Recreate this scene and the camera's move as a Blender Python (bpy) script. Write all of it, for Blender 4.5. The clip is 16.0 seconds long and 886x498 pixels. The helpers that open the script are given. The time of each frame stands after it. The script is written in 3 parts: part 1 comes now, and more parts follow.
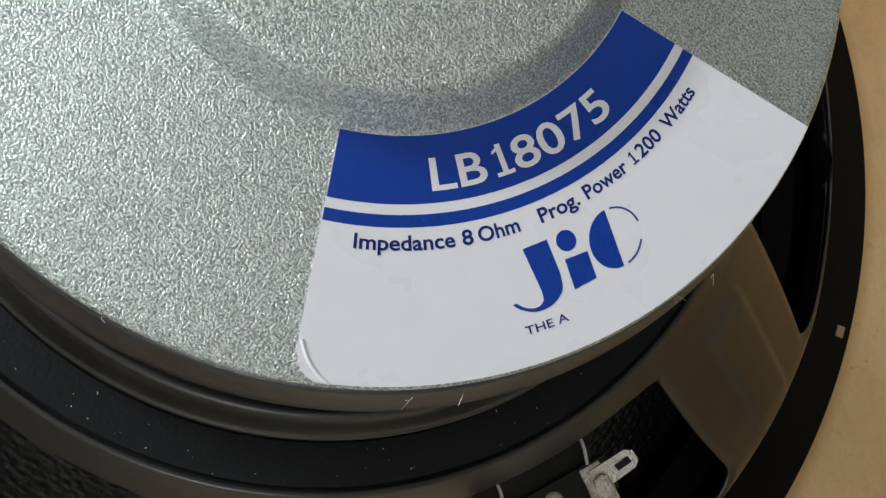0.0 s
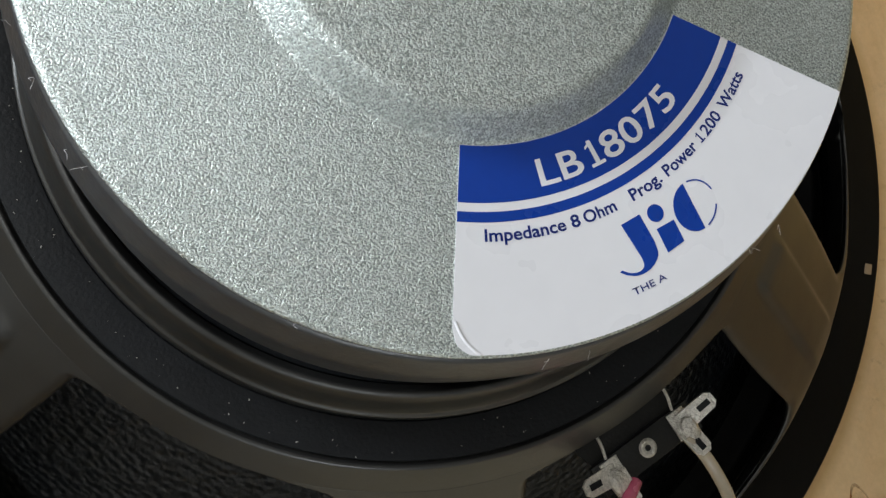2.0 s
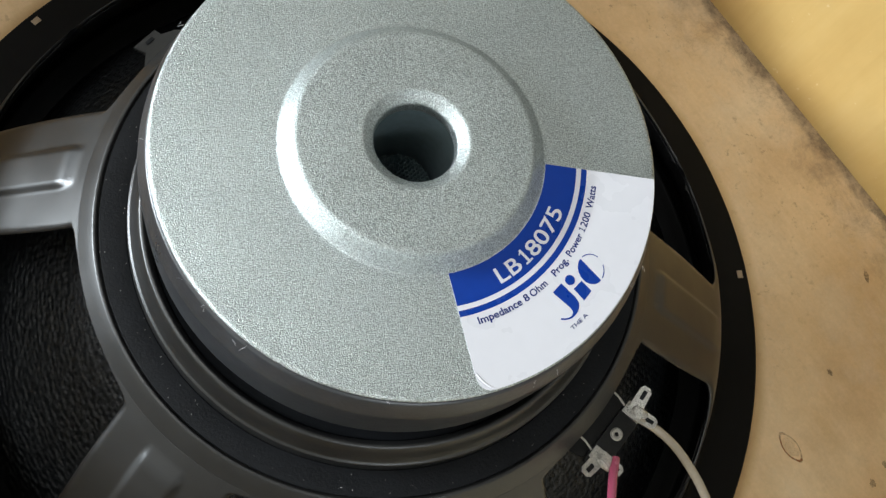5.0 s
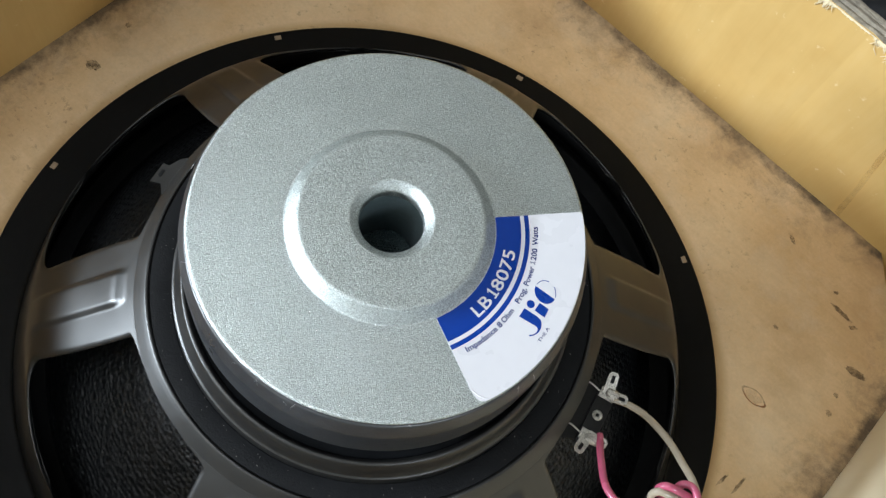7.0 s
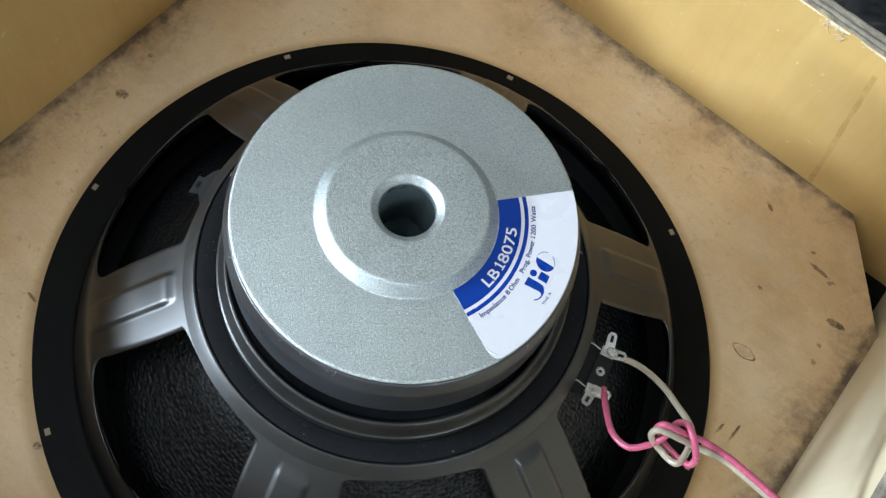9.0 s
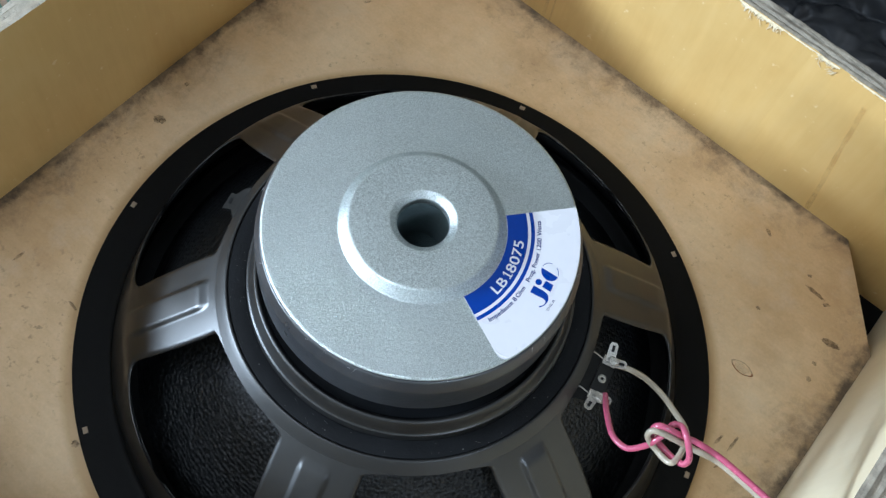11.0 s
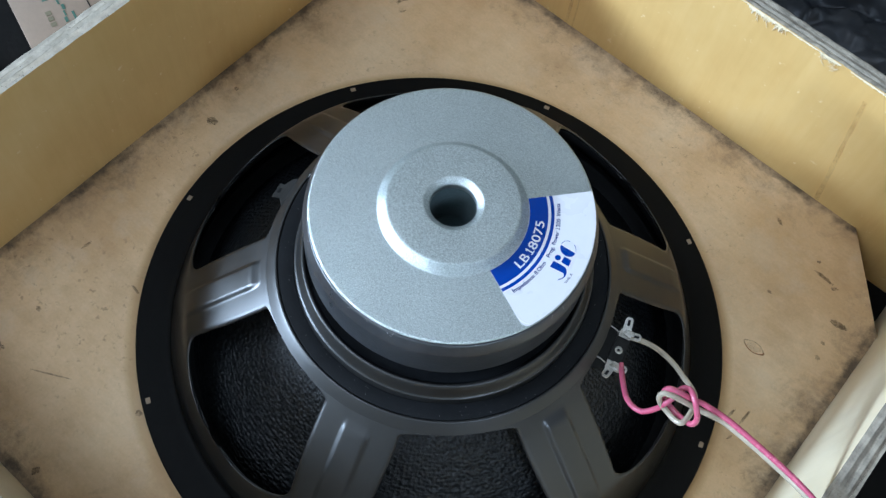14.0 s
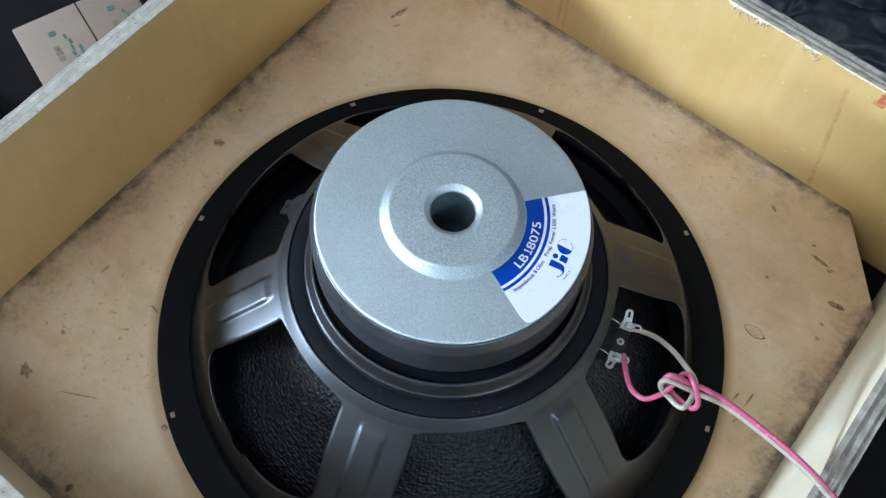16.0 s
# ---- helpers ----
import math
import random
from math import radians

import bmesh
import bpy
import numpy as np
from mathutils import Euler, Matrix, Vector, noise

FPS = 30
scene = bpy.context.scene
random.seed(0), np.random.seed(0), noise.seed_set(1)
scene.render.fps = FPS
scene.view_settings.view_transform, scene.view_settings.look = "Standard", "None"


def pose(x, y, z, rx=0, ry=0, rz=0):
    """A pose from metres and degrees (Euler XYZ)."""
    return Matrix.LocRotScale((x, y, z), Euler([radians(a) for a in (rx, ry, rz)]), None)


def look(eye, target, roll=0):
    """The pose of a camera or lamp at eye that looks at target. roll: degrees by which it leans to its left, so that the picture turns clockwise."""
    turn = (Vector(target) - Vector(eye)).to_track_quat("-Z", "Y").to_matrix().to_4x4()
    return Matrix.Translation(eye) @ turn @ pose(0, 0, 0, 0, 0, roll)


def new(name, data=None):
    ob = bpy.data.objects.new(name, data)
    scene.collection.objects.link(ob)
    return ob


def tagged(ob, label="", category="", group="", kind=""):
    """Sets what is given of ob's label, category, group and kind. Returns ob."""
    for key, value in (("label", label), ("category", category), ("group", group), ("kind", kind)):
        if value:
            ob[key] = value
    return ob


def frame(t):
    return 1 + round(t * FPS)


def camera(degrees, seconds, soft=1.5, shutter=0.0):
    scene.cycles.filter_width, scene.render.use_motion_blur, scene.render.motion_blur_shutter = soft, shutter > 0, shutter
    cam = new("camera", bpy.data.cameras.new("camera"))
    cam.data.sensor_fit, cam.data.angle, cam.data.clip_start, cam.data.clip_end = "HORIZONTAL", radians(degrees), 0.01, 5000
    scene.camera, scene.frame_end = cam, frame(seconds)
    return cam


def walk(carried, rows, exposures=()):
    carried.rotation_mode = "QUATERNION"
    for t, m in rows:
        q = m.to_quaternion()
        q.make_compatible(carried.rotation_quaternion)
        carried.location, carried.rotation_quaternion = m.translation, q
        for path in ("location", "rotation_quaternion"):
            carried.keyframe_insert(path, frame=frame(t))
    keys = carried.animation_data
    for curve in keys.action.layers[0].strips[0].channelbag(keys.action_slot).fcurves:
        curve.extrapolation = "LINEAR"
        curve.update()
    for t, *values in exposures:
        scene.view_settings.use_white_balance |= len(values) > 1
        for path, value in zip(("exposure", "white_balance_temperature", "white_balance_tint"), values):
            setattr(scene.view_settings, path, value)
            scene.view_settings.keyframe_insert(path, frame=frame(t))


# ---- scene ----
cam = camera(49.97, 16.0, soft=1.35)
ROWS = [
    (0.0, 0.03681, -0.08287, 0.34331, 7.316, -13.127, 40.87),
    (0.5, 0.03193, -0.08384, 0.34723, 7.903, -13.188, 39.273),
    (1.0, 0.02563, -0.09058, 0.35287, 8.307, -12.796, 37.354),
    (1.5, 0.01929, -0.09752, 0.36214, 8.537, -12.358, 35.363),
    (2.0, 0.01692, -0.10533, 0.36857, 8.912, -12.149, 33.286),
    (2.5, 0.01365, -0.10989, 0.38653, 10.437, -11.939, 29.848),
    (3.0, 0.01234, -0.11906, 0.40302, 11.419, -11.748, 28.114),
    (3.5, 0.00987, -0.12628, 0.41439, 13.121, -11.937, 26.446),
    (4.0, 0.00548, -0.13429, 0.4325, 14.951, -12.104, 24.407),
    (4.5, -0.00198, -0.14561, 0.45632, 17.544, -12.077, 20.525),
    (5.0, -0.00981, -0.1528, 0.48793, 19.27, -11.868, 16.301),
    (7.5, -0.01879, -0.1821, 0.59505, 22.516, -7.714, 3.568),
    (8.0, -0.0204, -0.19371, 0.60918, 22.928, -7.199, 1.975),
    (8.5, -0.02373, -0.20172, 0.61885, 23.012, -7.082, 1.698),
    (9.0, -0.02708, -0.2081, 0.63064, 22.935, -6.741, 1.779),
    (9.5, -0.03366, -0.21903, 0.63934, 23.628, -6.579, 2.068),
    (12.0, -0.02254, -0.24905, 0.68076, 25.236, -5.518, 3.231),
    (12.5, -0.02236, -0.25731, 0.68841, 25.154, -5.259, 3.391),
    (13.0, -0.0239, -0.26856, 0.6925, 25.481, -4.904, 3.475),
    (13.5, -0.0227, -0.27579, 0.69705, 25.653, -4.432, 3.699),
    (14.0, -0.02553, -0.28314, 0.70729, 25.94, -4.035, 3.523),
    (14.5, -0.02432, -0.28462, 0.71396, 26.121, -3.577, 3.132),
    (15.0, -0.02271, -0.28842, 0.72002, 26.45, -3.093, 2.309),
    (15.5, -0.0254, -0.29372, 0.72679, 26.467, -2.726, 1.508),
    (16.0, -0.01971, -0.29429, 0.7321, 26.322, -1.92, 0.969),
]
walk(cam, [(t, pose(x, y, z, rx, ry, rz)) for t, x, y, z, rx, ry, rz in ROWS],
     exposures=[(0.0, -0.98, 6900, 11), (2.5, -0.83, 6850, 11), (5.0, -0.55, 6700, 10), (7.5, -0.45, 6350, 10), (9.5, -0.43, 5950, 8), (12.5, -0.46, 5500, 8), (16.0, -0.38, 5300, 8)])

# ---- light: daylight from a low window, a second window in the south wall and an added overhead fill lamp ----
world = bpy.data.worlds.new("daylight")
scene.world = world
world.use_nodes = True
wn = world.node_tree
sky = wn.nodes.new("ShaderNodeTexSky")
sky.sky_type, sky.sun_disc = "NISHITA", False
sky.sun_elevation, sky.sun_rotation = radians(40), radians(60)
wn.links.new(sky.outputs[0], wn.nodes["Background"].inputs[0])
wn.nodes["Background"].inputs[1].default_value = 0.12
WIN_X, WIN_Y, WIN_Z, WIN_W, WIN_H = -3.2, -0.40, 0.98, 1.2, 0.22
BACK_X, BACK_Z, BACK_W, BACK_H = 1.05, 1.85, 0.40, 0.40
FILL_X, FILL_Y, FILL_W, ROOF = -1.5, -0.5, 1.2, 2.55
for name, size, high, power, tint, eye, aim in (
        ("window_daylight", WIN_W, WIN_H, 285.0, (0.80, 0.91, 1.0), (WIN_X + 0.02, WIN_Y, WIN_Z), (WIN_X + 1.0, WIN_Y, WIN_Z)),
        ("back_window_daylight", BACK_W, BACK_H, 27.0, (0.82, 0.91, 1.0), (BACK_X, -1.98, BACK_Z), (BACK_X * 0.5, -1.0, BACK_Z - 0.9)),
        ("overhead_fill", FILL_W, FILL_W, 33.0, (0.95, 0.98, 1.0), (FILL_X, FILL_Y, ROOF - 0.02), (FILL_X, FILL_Y + 0.001, 0.0))):
    lamp = bpy.data.lights.new(name, "AREA")
    lamp.shape, lamp.size, lamp.size_y, lamp.energy, lamp.color = "RECTANGLE", size, high, power, tint
    new(name, lamp).matrix_world = look(eye, aim)


# ---- material helpers ----
def shader(name):
    m = bpy.data.materials.new(name)
    m.use_nodes = True
    return m, m.node_tree.nodes, m.node_tree.links, m.node_tree.nodes["Principled BSDF"]


def node(m, kind, **inputs):
    n = m.node_tree.nodes.new("ShaderNode" + kind)
    for k, v in inputs.items():
        n.inputs[k.replace("_", " ")].default_value = v
    return n


def coords(m, scale=(1, 1, 1), offset=(0, 0, 0), which="Object"):
    tc, mp = node(m, "TexCoord"), node(m, "Mapping")
    mp.inputs["Scale"].default_value, mp.inputs["Location"].default_value = scale, offset
    m.node_tree.links.new(tc.outputs[which], mp.inputs["Vector"])
    return mp.outputs["Vector"]


def noise_tex(m, scale, detail=4.0, rough=0.55, stretch=(1, 1, 1), offset=(0, 0, 0), distort=0.0):
    n = node(m, "TexNoise", Scale=scale, Detail=detail, Roughness=rough, Distortion=distort)
    m.node_tree.links.new(coords(m, stretch, offset), n.inputs["Vector"])
    return n.outputs["Fac"]


def ramp(m, fac, *stops):
    r = node(m, "ValToRGB")
    el = r.color_ramp.elements
    while len(el) < len(stops):
        el.new(0.5)
    for e, (p, c) in zip(el, stops):
        e.position, e.color = p, (c if len(c) == 4 else (*c, 1))
    m.node_tree.links.new(fac, r.inputs["Fac"])
    return r.outputs["Color"]


def grey(v):
    return (v, v, v, 1)


def mix(m, fac, a, b, kind="MIX"):
    n = node(m, "MixRGB")
    n.blend_type = kind
    for i, v in ((0, fac), (1, a), (2, b)):
        if isinstance(v, (int, float)):
            n.inputs[i].default_value = v
        elif isinstance(v, tuple):
            n.inputs[i].default_value = v if len(v) == 4 else (*v, 1)
        else:
            m.node_tree.links.new(v, n.inputs[i])
    return n.outputs[0]


def calc(m, op, a, b=0.0, c=0.0):
    n = node(m, "Math")
    n.operation = op
    for i, v in ((0, a), (1, b), (2, c)):
        if isinstance(v, (int, float)):
            n.inputs[i].default_value = v
        else:
            m.node_tree.links.new(v, n.inputs[i])
    return n.outputs[0]


def relief(m, bsdf, height, strength, distance):
    b = node(m, "Bump", Strength=strength, Distance=distance)
    m.node_tree.links.new(height, b.inputs["Height"])
    m.node_tree.links.new(b.outputs[0], bsdf.inputs["Normal"])


def plain(name, color, rough=0.5, metal=0.0, vary=0.15, scale=60.0, bump=0.0, bump_scale=600.0, coat=0.0, gloss=0.5):
    """A material of one colour, uneven at two scales."""
    m, n, l, b = shader(name)
    fine, broad = noise_tex(m, scale * 6, 3), noise_tex(m, scale, 4)
    both = mix(m, 0.5, fine, broad)
    lo, hi = tuple(c * (1 - vary) for c in color), tuple(min(1, c * (1 + vary)) for c in color)
    l.new(ramp(m, both, (0.3, lo), (0.7, hi)), b.inputs["Base Color"])
    l.new(ramp(m, broad, (0.3, grey(max(0, rough - 0.07))), (0.7, grey(min(1, rough + 0.07)))), b.inputs["Roughness"])
    b.inputs["Metallic"].default_value, b.inputs["Coat Weight"].default_value = metal, coat
    b.inputs["Specular IOR Level"].default_value = gloss
    if bump:
        relief(m, b, noise_tex(m, bump_scale, 4), bump, 0.001)
    return m


def zinc_material():
    m, n, l, b = shader("zinc_plated_steel")
    grain = noise_tex(m, 2200, 2.0, 0.5, distort=0.3)
    fleck = noise_tex(m, 2600, 3, 0.7)
    cloud = noise_tex(m, 30, 4)
    sharp = ramp(m, grain, (0.36, grey(0)), (0.66, grey(1)))
    mottled = mix(m, 0.85, cloud, mix(m, 0.35, sharp, fleck))
    base = ramp(m, mottled, (0.14, (0.225, 0.255, 0.255)), (0.80, (0.77, 0.83, 0.82)))
    # glints of bright facets put into the colour, and coarser dull specks between the grains
    glint = ramp(m, noise_tex(m, 760, 3, 0.6), (0.56, grey(0)), (0.64, grey(0.3)))
    base = mix(m, glint, base, (0.80, 0.82, 0.80))
    dull = ramp(m, noise_tex(m, 620, 3, 0.65, offset=(0.3, 0.1, 0)), (0.36, grey(0.36)), (0.47, grey(0)))
    l.new(mix(m, dull, base, (0.25, 0.27, 0.26)), b.inputs["Base Color"])
    l.new(ramp(m, fleck, (0.3, grey(0.27)), (0.75, grey(0.44))), b.inputs["Roughness"])
    b.inputs["Metallic"].default_value = 0.9
    relief(m, b, mix(m, 0.36, sharp, fleck), 1.0, 0.00018)
    return m


def board_material():
    m, n, l, b = shader("stained_baffle_plywood")
    fine = noise_tex(m, 40, 6, 0.6, (1, 7, 1), distort=0.4)
    broad = noise_tex(m, 5, 6, 0.62)
    blotch = noise_tex(m, 16, 6, 0.65, offset=(3, 1, 0))
    base = ramp(m, mix(m, 0.9, fine, broad), (0.32, (0.52, 0.33, 0.155)), (0.5, (0.66, 0.465, 0.262)), (0.66, (0.75, 0.58, 0.375)))
    base = mix(m, ramp(m, blotch, (0.50, grey(0)), (0.72, grey(0.38))), base, (0.34, 0.21, 0.10))
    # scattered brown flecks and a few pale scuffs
    fleck = ramp(m, noise_tex(m, 150, 4, 0.7, offset=(2, 9, 0)), (0.58, grey(0)), (0.70, grey(0.7)))
    base = mix(m, calc(m, "MULTIPLY", fleck, ramp(m, noise_tex(m, 7, 4, 0.6, offset=(8, 4, 0)), (0.42, grey(0)), (0.62, grey(1)))), base, (0.17, 0.095, 0.045))
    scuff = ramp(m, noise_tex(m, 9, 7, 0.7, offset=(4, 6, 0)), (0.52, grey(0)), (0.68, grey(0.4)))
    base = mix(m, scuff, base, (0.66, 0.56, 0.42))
    # fine mottling of old dust
    dust = ramp(m, mix(m, 0.5, noise_tex(m, 420, 4, 0.7), noise_tex(m, 70, 6, 0.7, offset=(1, 8, 0))), (0.34, grey(0.87)), (0.60, grey(1.0)))
    base = mix(m, 1.0, base, dust, "MULTIPLY")
    # grime that has gathered in smears along the joints with the side panels
    sep = node(m, "SeparateXYZ")
    l.new(coords(m), sep.inputs[0])
    near = calc(m, "MINIMUM", calc(m, "MINIMUM", calc(m, "ADD", sep.outputs[0], 0.297), calc(m, "SUBTRACT", 0.278, sep.outputs[0])),
                calc(m, "MINIMUM", calc(m, "ADD", sep.outputs[1], 0.296), calc(m, "SUBTRACT", 0.313, sep.outputs[1])))
    smear = noise_tex(m, 30, 8, 0.75, offset=(0, 5, 0), distort=0.3)
    reach = calc(m, "SUBTRACT", calc(m, "MULTIPLY", calc(m, "SUBTRACT", smear, 0.33), 0.17), near)
    dirt = ramp(m, calc(m, "MULTIPLY", reach, 20.0), (0.0, grey(0)), (0.9, grey(0.75)))
    speck = noise_tex(m, 190, 5, 0.75, offset=(7, 2, 0))
    line = ramp(m, calc(m, "MULTIPLY", calc(m, "SUBTRACT", calc(m, "MULTIPLY", smear, 0.018), near), 120.0), (0.0, grey(0)), (0.6, grey(0.85)))
    dirt = mix(m, 1.0, dirt, ramp(m, speck, (0.35, grey(0.35)), (0.6, grey(1.0))), "MULTIPLY")
    base = mix(m, dirt, base, (0.135, 0.09, 0.055))
    line = mix(m, 1.0, line, ramp(m, noise_tex(m, 24, 5, 0.7, offset=(3, 7, 1)), (0.38, grey(0.15)), (0.6, grey(1.0))), "MULTIPLY")
    base = mix(m, line, base, (0.05, 0.035, 0.025))
    # pale brown halo round the driver
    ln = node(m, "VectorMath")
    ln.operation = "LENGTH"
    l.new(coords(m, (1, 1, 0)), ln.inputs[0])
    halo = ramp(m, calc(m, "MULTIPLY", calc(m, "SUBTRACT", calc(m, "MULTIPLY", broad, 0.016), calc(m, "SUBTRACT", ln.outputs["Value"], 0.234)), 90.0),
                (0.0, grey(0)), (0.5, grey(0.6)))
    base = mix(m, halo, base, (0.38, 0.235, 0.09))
    l.new(base, b.inputs["Base Color"])
    l.new(ramp(m, blotch, (0.3, grey(0.42)), (0.7, grey(0.62))), b.inputs["Roughness"])
    relief(m, b, fine, 0.06, 0.001)
    return m


def varnish_material(name, lo, mid, hi, stretch):
    m, n, l, b = shader(name)
    fine = noise_tex(m, 30, 6, 0.6, stretch, distort=0.3)
    broad = noise_tex(m, 4, 5, 0.6, offset=(1, 2, 3))
    spots = noise_tex(m, 120, 3, 0.6)
    base = ramp(m, mix(m, 0.85, fine, broad), (0.3, lo), (0.52, mid), (0.72, hi))
    base = mix(m, ramp(m, spots, (0.68, grey(0)), (0.74, grey(0.5))), base, (0.75, 0.62, 0.38))
    l.new(base, b.inputs["Base Color"])
    l.new(ramp(m, broad, (0.3, grey(0.32)), (0.7, grey(0.5))), b.inputs["Roughness"])
    relief(m, b, fine, 0.1, 0.001)
    return m


def ply_edge_material(name, dark, pale):
    m, n, l, b = shader(name)
    streak = noise_tex(m, 90, 6, 0.7, (1, 1, 0.2))
    pits = noise_tex(m, 260, 4, 0.7)
    info = node(m, "ObjectInfo")
    base = ramp(m, streak, (0.3, dark), (0.7, pale))
    base = mix(m, ramp(m, pits, (0.28, grey(0.8)), (0.4, grey(0))), base, (0.12, 0.10, 0.075))
    base = mix(m, calc(m, "MULTIPLY", info.outputs["Random"], 0.35), base, (0.34, 0.31, 0.26))
    l.new(base, b.inputs["Base Color"])
    b.inputs["Roughness"].default_value = 0.85
    relief(m, b, mix(m, 0.5, streak, pits), 0.6, 0.0012)
    return m


def cone_material():
    """Pressed paper: short bumps set in rings round the axis."""
    m, n, l, b = shader("black_pressed_paper")
    sep, ring, uneven = node(m, "SeparateXYZ"), node(m, "CombineXYZ"), noise_tex(m, 60, 3, 0.6)
    l.new(coords(m), sep.inputs[0])
    x, y = sep.outputs[0], sep.outputs[1]
    r = calc(m, "SQRT", calc(m, "ADD", calc(m, "MULTIPLY", x, x), calc(m, "MULTIPLY", y, y)))
    l.new(calc(m, "ADD", calc(m, "MULTIPLY", r, 480.0), calc(m, "MULTIPLY", uneven, 1.2)), ring.inputs[0])
    l.new(calc(m, "MULTIPLY", calc(m, "ARCTAN2", y, x), 44.0), ring.inputs[1])
    bumps = node(m, "TexVoronoi", Scale=1.0, Randomness=0.55)
    bumps.feature = "SMOOTH_F1"
    l.new(ring.outputs[0], bumps.inputs["Vector"])
    fuzz = noise_tex(m, 900, 4, 0.7)
    l.new(ramp(m, fuzz, (0.3, (0.0025, 0.0029, 0.0034)), (0.7, (0.006, 0.007, 0.0085))), b.inputs["Base Color"])
    b.inputs["Roughness"].default_value = 0.40
    b.inputs["Specular IOR Level"].default_value = 0.42
    relief(m, b, mix(m, 0.22, bumps.outputs["Distance"], fuzz), 1.0, 0.0026)
    return m


def stain_material(name, color, strength, fine=130):
    """Thin stain with ragged edges."""
    m, n, l, b = shader(name)
    b.inputs["Base Color"].default_value = (*color, 1)
    b.inputs["Roughness"].default_value = 0.7
    rag = noise_tex(m, fine, 6, 0.75)
    l.new(ramp(m, rag, (0.34, grey(0.03)), (0.58, grey(strength))), b.inputs["Alpha"])
    return m


ZINC = zinc_material()
BOARD = board_material()
VARNISH = varnish_material("yellow_varnished_plywood", (0.48, 0.28, 0.085), (0.60, 0.395, 0.145), (0.67, 0.48, 0.215), (6, 6, 0.7))
CREAM = varnish_material("pale_varnished_plywood", (0.62, 0.51, 0.33), (0.74, 0.63, 0.43), (0.80, 0.71, 0.53), (6, 6, 0.7))
PLY_EDGE = ply_edge_material("sawn_plywood_edge", (0.42, 0.38, 0.31), (0.74, 0.69, 0.59))
GREY_EDGE = ply_edge_material("weathered_plywood_edge", (0.12, 0.10, 0.075), (0.42, 0.365, 0.28))
CONE = cone_material()
PAINT = plain("satin_black_paint", (0.011, 0.0108, 0.0105), 0.36, 0.0, 0.2, 30, 0.05, 900, gloss=0.68)
FLANGE_PAINT = plain("matt_black_paint", (0.0045, 0.0045, 0.0045), 0.55, 0.0, 0.25, 40, 0.1, 700, gloss=0.08)
GASKET = plain("matt_black_gasket", (0.0055, 0.0062, 0.0075), 0.5, 0.0, 0.3, 60, 0.2, 900, gloss=0.2)
BOOT = plain("dark_grey_ferrite", (0.030, 0.032, 0.036), 0.34, 0.0, 0.3, 35, 0.18, 500, gloss=0.75)
BLACK = plain("black_phenolic", (0.010, 0.010, 0.010), 0.4, 0.0, 0.3, 120, 0.15, 900, gloss=0.3)
TIN = plain("tinned_metal", (0.58, 0.56, 0.52), 0.36, 0.85, 0.4, 220, 0.8, 900)
BORE = plain("dull_bore_steel", (0.14, 0.185, 0.195), 0.45, 0.35, 0.2, 60)
STEEL = plain("bare_hole_wall", (0.27, 0.20, 0.13), 0.6, 0.0, 0.2, 300)
WHITE = plain("white_label_paper", (0.74, 0.735, 0.78), 0.3, 0.0, 0.02, 30)
BLUE = plain("blue_print", (0.002, 0.040, 0.30), 0.32, 0.0, 0.06, 60, gloss=0.35)
NAVY = plain("dark_blue_print", (0.004, 0.018, 0.15), 0.34, 0.0, 0.05, 60, gloss=0.3)
LETTER = plain("white_print", (0.74, 0.735, 0.78), 0.3, 0.0, 0.02, 30)
PINK = plain("pink_plastic_insulation", (0.50, 0.095, 0.17), 0.25, 0.0, 0.12, 90, coat=0.3)
CLEAR = plain("milky_clear_insulation", (0.54, 0.465, 0.355), 0.22, 0.0, 0.12, 90, coat=0.4)
for stuff, k in ((CLEAR, 0.35), (PINK, 0.12)):
    stuff.node_tree.nodes["Principled BSDF"].inputs["Transmission Weight"].default_value = k
CARDBOARD = plain("brown_cardboard", (0.225, 0.165, 0.118), 0.75, 0.0, 0.08, 25, 0.1, 400)
GREEN = plain("green_ink", (0.05, 0.115, 0.085), 0.7, 0.0, 0.2, 100)
OLIVE = plain("faded_olive_ink", (0.15, 0.13, 0.08), 0.7, 0.0, 0.2, 100)
BAG = plain("glossy_black_plastic", (0.012, 0.0135, 0.017), 0.42, 0.0, 0.3, 20, 0.35, 60, gloss=0.35)
FLOOR = plain("dark_dusty_floor", (0.006, 0.0055, 0.005), 0.85, 0.0, 0.4, 12, 0.3, 200, gloss=0.1)
PLASTER = plain("grey_plaster", (0.48, 0.45, 0.40), 0.8, 0.0, 0.1, 5, 0.1, 100)
SPOT = stain_material("dark_spot", (0.085, 0.052, 0.030), 0.6, 330)
STREAK = stain_material("brown_streak", (0.56, 0.27, 0.06), 0.24, 60)
KNOT = stain_material("knot_outline", (0.33, 0.13, 0.04), 0.7, 120)
RED = stain_material("red_crayon", (0.55, 0.10, 0.05), 0.8)


# ---- mesh helpers ----
def part(name, bm, material, parent=None, label="", smooth=True):
    mesh = bpy.data.meshes.new(name)
    bmesh.ops.recalc_face_normals(bm, faces=bm.faces)
    bm.to_mesh(mesh)
    bm.free()
    for m in (material if isinstance(material, list) else [material]):
        mesh.materials.append(m)
    if smooth:
        mesh.shade_smooth()
        mesh.set_sharp_from_angle(angle=radians(35))
    ob = new(name, mesh)
    if parent:
        ob.parent = parent
    return tagged(ob, label)


